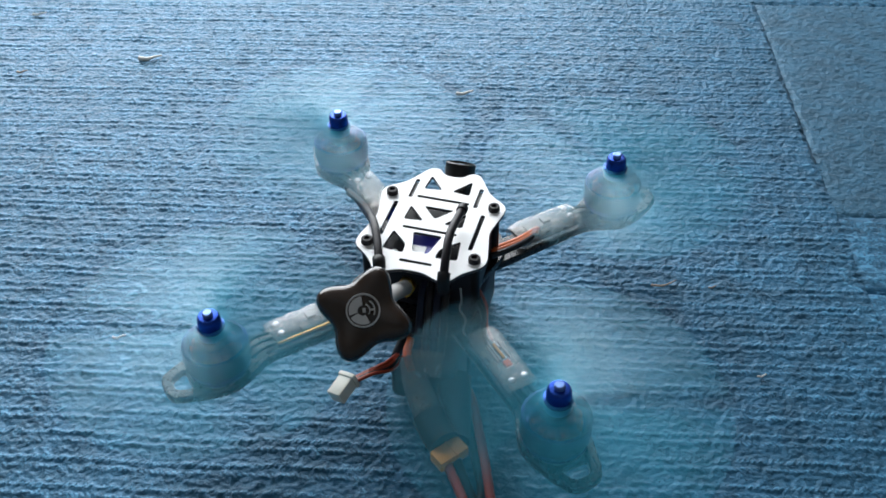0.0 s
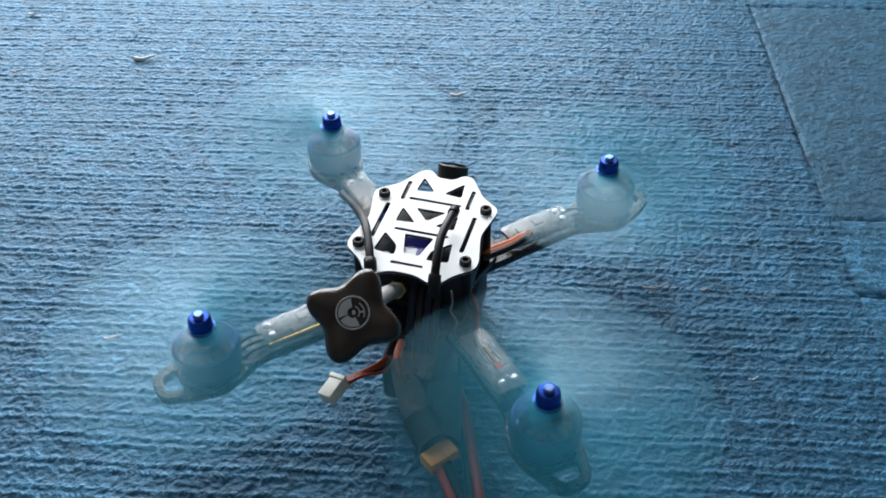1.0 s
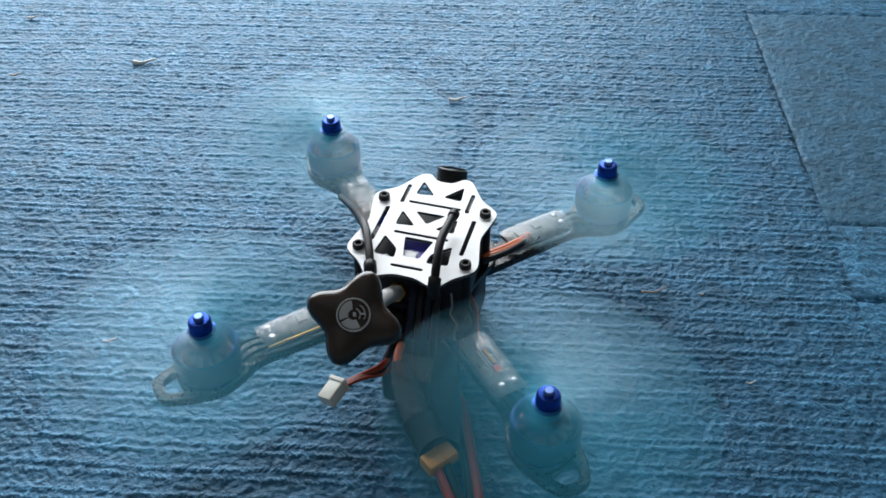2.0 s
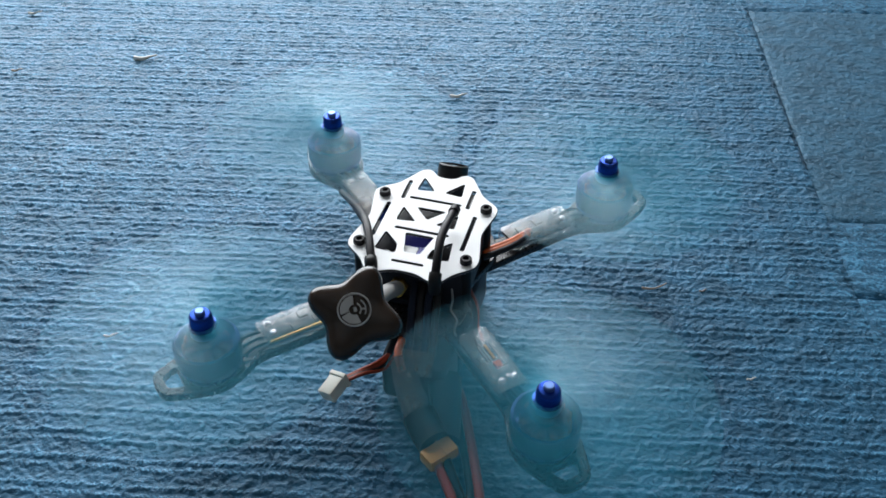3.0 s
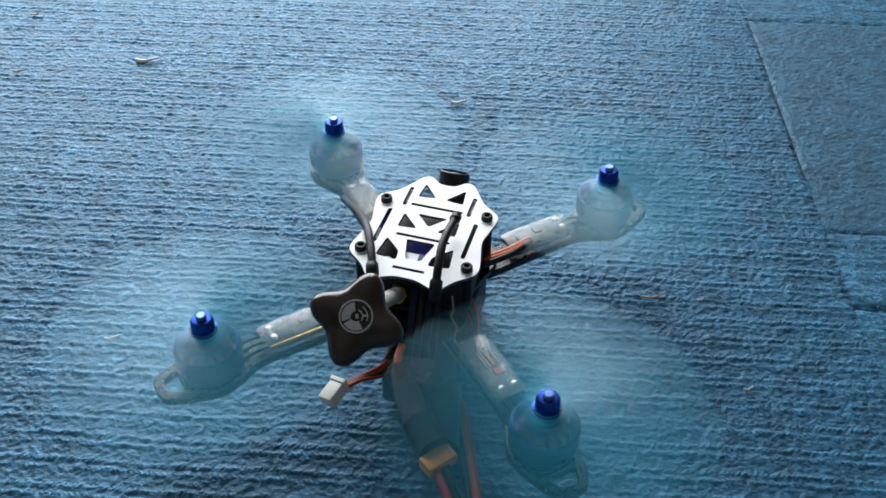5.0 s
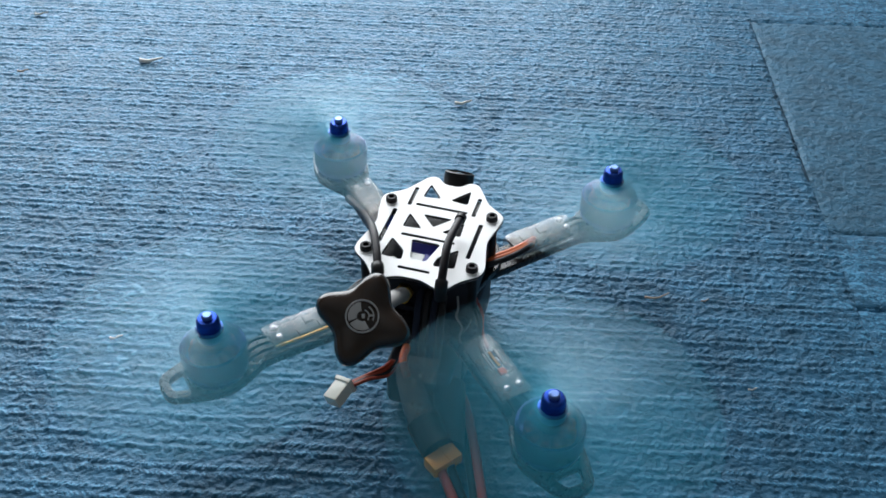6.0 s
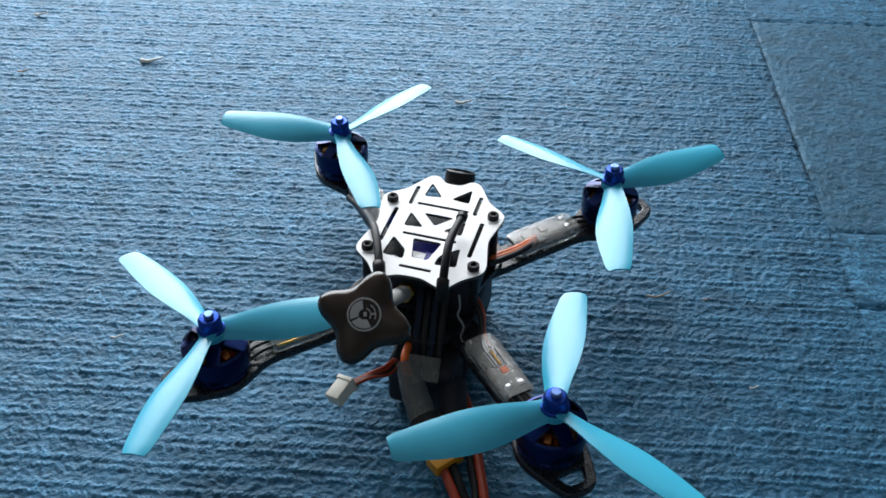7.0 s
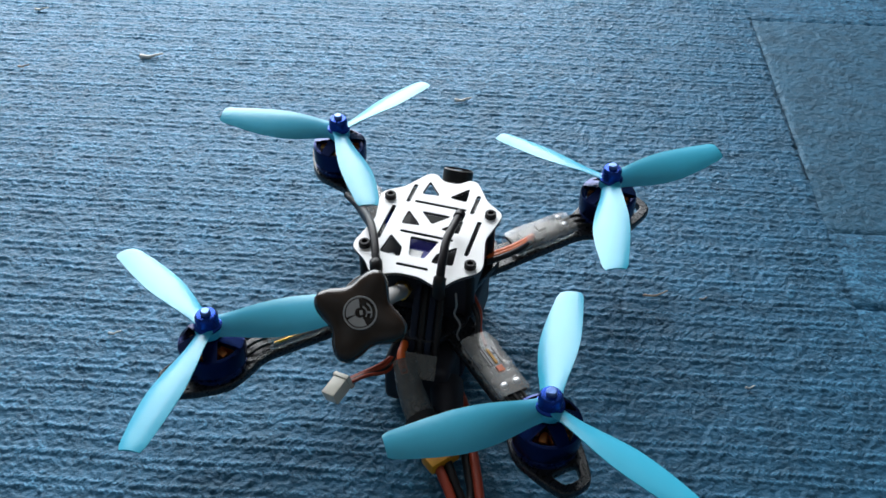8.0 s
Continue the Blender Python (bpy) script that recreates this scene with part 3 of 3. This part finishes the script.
disc = [(0.0061 * math.cos(2 * math.pi * k / 48), 0.0061 * math.sin(2 * math.pi * k / 48)) for k in range(48)]
inner = [(0.00555 * math.cos(2 * math.pi * k / 48), 0.00555 * math.sin(2 * math.pi * k / 48)) for k in range(48)]
EMB = 0.0056
emblem = part("emblem", cut_sheet("emblem", disc, [inner], 0.0012, PRINT, 0.00005), PRINT, cap, "grey round emblem of plain shapes", m=pose(0, 0, EMB, 0, 0, -64))
arc = lambda r0, r1, a0, a1: [(r0 * math.cos(radians(a)), r0 * math.sin(radians(a))) for a in range(a0, a1 + 1, 8)] + [
    (r1 * math.cos(radians(a)), r1 * math.sin(radians(a))) for a in range(a1, a0 - 1, -8)]
quad = lambda x0, y0, x1, y1: [(x0, y0), (x1, y0), (x1, y1), (x0, y1)]
for name, loop in (("emblem_field", arc(0.0051, 0.0019, 92, 196)), ("emblem_field", arc(0.0051, 0.0019, 206, 294)),
                   ("emblem_stroke", arc(0.0043, 0.0039, -28, 52)), ("emblem_stroke", arc(0.0026, 0.0022, -40, 64)),
                   ("emblem_stroke", quad(0.0026, -0.0003, 0.0039, 0.0003)), ("emblem_core", quad(-0.0002, -0.0007, 0.0009, 0.0008))):
    part(name, cut_sheet(name, loop, [], 0.0012, PRINT, 0.00005), PRINT, emblem)

# receiver antennas
for s, pts in ((-1, [(-13.4, -30.0, 56), (-13.4, -29.6, 62.5), (-17.9, -18.4, 65), (-25.3, -3.3, 63), (-38.6, 19.9, 50), (-51.5, 35.0, 43.5)]),
               (1, [(14.2, -31.0, 56), (14.4, -31.0, 62.5), (13.6, -24.0, 68.5), (12.2, -12.0, 71), (12.4, 7.5, 69)])):
    p3 = [tuple(c / 1000 for c in p) for p in pts]
    whip = part("receiver_antenna", tube(p3, 0.0018, 12), RUBBER, drone, "black tube antenna bent forward")
    part("tie", tube([p3[0], p3[1], tuple(a + 0.28 * (b - a) for a, b in zip(p3[1], p3[2]))], 0.0027, 12), BLACK, whip)
    if s > 0:
        part("end_cap", tube([tuple(a + 0.14 * (b - a) for a, b in zip(p3[-1], p3[-2])), p3[-1]], 0.0024, 12), RUBBER, whip)

# leads
def wire(name, pts, r, mat, label=""):
    return part(name, tube([tuple(c / 1000 for c in p) for p in pts], r, 10), mat, drone, label)


plug = part("balance_plug", box(0.0068, 0.0108, 0.0058, (0, 0, 0), 0.0006), IVORY, drone, "ivory balance plug", m=pose(-0.0172, -0.0700, 0.0300, 10, -14, -18))
part("plug_rim", box(0.0078, 0.0020, 0.0068, (0, 0.0046, 0), 0.0004), IVORY, plug)
for k, mat in enumerate((RED, RED, BLACK, RED)):
    wire("balance_wire", [(-16 + k * 1.2, -66, 30 + 0.4 * k), (-11 + k, -60, 30), (-5 + k, -52, 29 - k), (-3 + k, -44, 26)], 0.0008, mat)
wire("power_lead", [(1.5, -36, 30), (2.5, -46, 31), (6, -52, 27)], 0.0018, ORANGE, "orange power lead")
part("lead_sleeve", tube([(0.004, -0.046, 0.029), (0.0095, -0.055, 0.022), (0.0170, -0.064, 0.015)], 0.0052, 14, 8, taper=1.2), TUBE_GREY, drone, "grey sleeve over the power lead")
part("tape_flap", box(0.015, 0.011, 0.0006, (0, 0, 0), 0.0002), TUBE_GREY, drone, "grey tape flap", m=pose(0.0105, -0.0475, 0.0285, 24, 8, 12))
part("connector_sleeve", tube([(0.0165, -0.063, 0.0150), (0.022, -0.069, 0.013), (0.0265, -0.0735, 0.0125)], 0.0072, 14, 6), BLACK, drone, "black sleeve at the power connector")
# plain black tube added to fill the dark area behind the battery
part("dark_filler", tube([(0.021, -0.040, 0.013), (0.025, -0.052, 0.0115), (0.0275, -0.062, 0.0105), (0.0295, -0.070, 0.0100)], 0.0075, 16, 8, taper=0.85), BATTERY, drone, "black tube filling the dark area beside the battery leads")
conn = part("power_connector", box(0.0140, 0.0080, 0.0060, (0, 0, 0), 0.0010), YELLOW, drone, "yellow power connector", m=pose(0.0293, -0.0770, 0.0115, 0, 0, 53))
part("connector_joint", box(0.0010, 0.0084, 0.0064, (0.0012, 0, 0), 0.0003), YELLOW, conn)
wire("battery_lead", [(28.0, -79, 10.5), (32.5, -85, 10), (38, -92, 8.5), (43, -99, 7), (49, -103, 6.5), (51.5, -97, 7.5), (48.6, -88, 9), (42.6, -73.5, 10.5), (37.6, -62, 11.5), (30.5, -47, 12), (22, -36, 13)],
     0.0020, RED, "red battery lead")
wire("battery_lead", [(31.5, -76.5, 10.5), (36, -83, 9), (40.5, -89, 7), (44.5, -93, 5.5), (45.5, -88, 6), (41, -77, 7.5), (35, -64, 9), (28, -50, 11), (18, -38, 12)],
     0.0020, BLACK, "black battery lead")
# dark tubes added to stand in for the ribbed navy textile at the rear
for x, mat in ((3.0, STRAP), (6.5, BLACK), (10.0, STRAP), (13.5, BLACK)):
    wire("rear_rib", [(x - 1, -18, 47), (x, -25, 45), (x + 0.8, -31, 39), (x + 1.6, -37, 32), (x + 2, -42, 24)], 0.0016, mat)
wire("signal_wire", [(20.5, -27, 55), (21.5, -29, 50), (21, -30, 46), (24, -31.5, 42), (23, -32, 36), (24, -32, 33)], 0.00045, GREY_WIRE)
for dy, mat in ((0, ORANGE), (2.4, ORANGE), (-2.4, BLACK)):
    wire("controller_lead", [(24, 14 + dy, 40), (30, 21 + dy, 39), (35, 28 + dy, 38), (40, 37 + dy, 37)], 0.0015, mat)
    wire("controller_lead", [(-24, 14 + dy, 40), (-30, 21 + dy, 39), (-35, 28 + dy, 38), (-40, 37 + dy, 37)], 0.0012, BLACK)
    wire("controller_lead", [(22, -10 + dy, 40), (29, -20 + dy, 39), (32, -30 + dy, 37), (36, -37 + dy, 36)], 0.0009, RED if dy > 0 else BLACK)
    wire("controller_lead", [(-22, -10 + dy, 40), (-29, -20 + dy, 39), (-32, -30 + dy, 37), (-36, -37 + dy, 36)], 0.0012, BLACK)


# ---- lint and scraps on the carpet ----
def scrap(name, x, y, size, mat, label, thick=0.2):
    pts = [(x + size * math.cos(a) * f, y + size * math.sin(a) * f, 0.0003 + 0.0005 * math.sin(3 * f)) for a, f in ((0.2, -1), (0.9, -0.3), (-0.3, 0.4), (0.3, 1))]
    ob = part(name, tube(pts, size * thick, 6, 5, taper=0.4), mat, None)
    return tagged(ob, label, "scrap", "scraps on the carpet")


scrap("lint_scrap", 0.0172, 0.2032, 0.0055, LINT, "pale lint scrap lying on the blue carpet")
scrap("lint_scrap", -0.1928, 0.2496, 0.0075, LINT, "pale curled lint scrap on the blue carpet")
scrap("straw_scrap", 0.1136, 0.0283, 0.0065, STRAW, "brown straw scrap on the blue carpet", 0.09)
scrap("lint_scrap", 0.1476, -0.0316, 0.0022, LINT, "tiny pale crumb on the blue carpet")
scrap("lint_scrap", -0.1481, -0.0061, 0.0030, LINT, "tiny pale crumb on the blue carpet")

scrap("lint_scrap", -0.2874, 0.3118, 0.0045, LINT, "pale lint scrap lying on the blue carpet")
scrap("straw_scrap", -0.2734, 0.2328, 0.0035, STRAW, "small brown straw scrap on the blue carpet")
scrap("straw_scrap", 0.1371, 0.0256, 0.0020, STRAW, "small brown straw scrap on the blue carpet")

# ---- movement ----
FULL = 80.0     # degrees a frame at full speed
RAMP = 0.13     # seconds from full speed into the braked turn
# seconds, degrees still to turn, degrees a frame, until each rotor stands
BRAKING = {"front_left": ((6.5, 67.5, 25), (6.6, 37.5, 11), (6.69, 0, 8)), "front_right": ((6.6, 83, 20), (6.7, 51, 13), (6.79, 0, 10)),
           "rear_left": ((6.6, 131, 26), (6.7, 67, 16), (6.79, 0, 14)), "rear_right": ((6.3, 91, 26), (6.4, 53, 18), (6.48, 0, 12))}


def still_to_turn(t, rows):
    """Degrees that a rotor still turns from t until it stands."""
    if t >= rows[-1][0]:
        return 0.0
    t0, left0, speed0 = rows[0]
    if t < t0:
        back = min(t0 - t, RAMP)
        ramped = (speed0 + 0.5 * (FULL - speed0) * back / RAMP) * back * FPS
        return left0 + ramped + (t0 - t - back) * FULL * FPS
    for (ta, la, va), (tb, lb, vb) in zip(rows, rows[1:]):
        if t <= tb:
            u, span = (t - ta) / (tb - ta), (tb - ta) * FPS
            return ((2 * u ** 3 - 3 * u ** 2 + 1) * la - (u ** 3 - 2 * u ** 2 + u) * span * va
                    + (3 * u ** 2 - 2 * u ** 3) * lb - (u ** 3 - u ** 2) * span * vb)


def motions():
    for key, (rotor, mx, my, spin, rest) in ROTORS.items():
        rows = [(k / FPS, pose(mx, my, PLANE, 0, 0, rest - spin * still_to_turn(k / FPS, BRAKING[key]))) for k in range(8 * FPS + 1)]
        walk(rotor, rows)


motions()
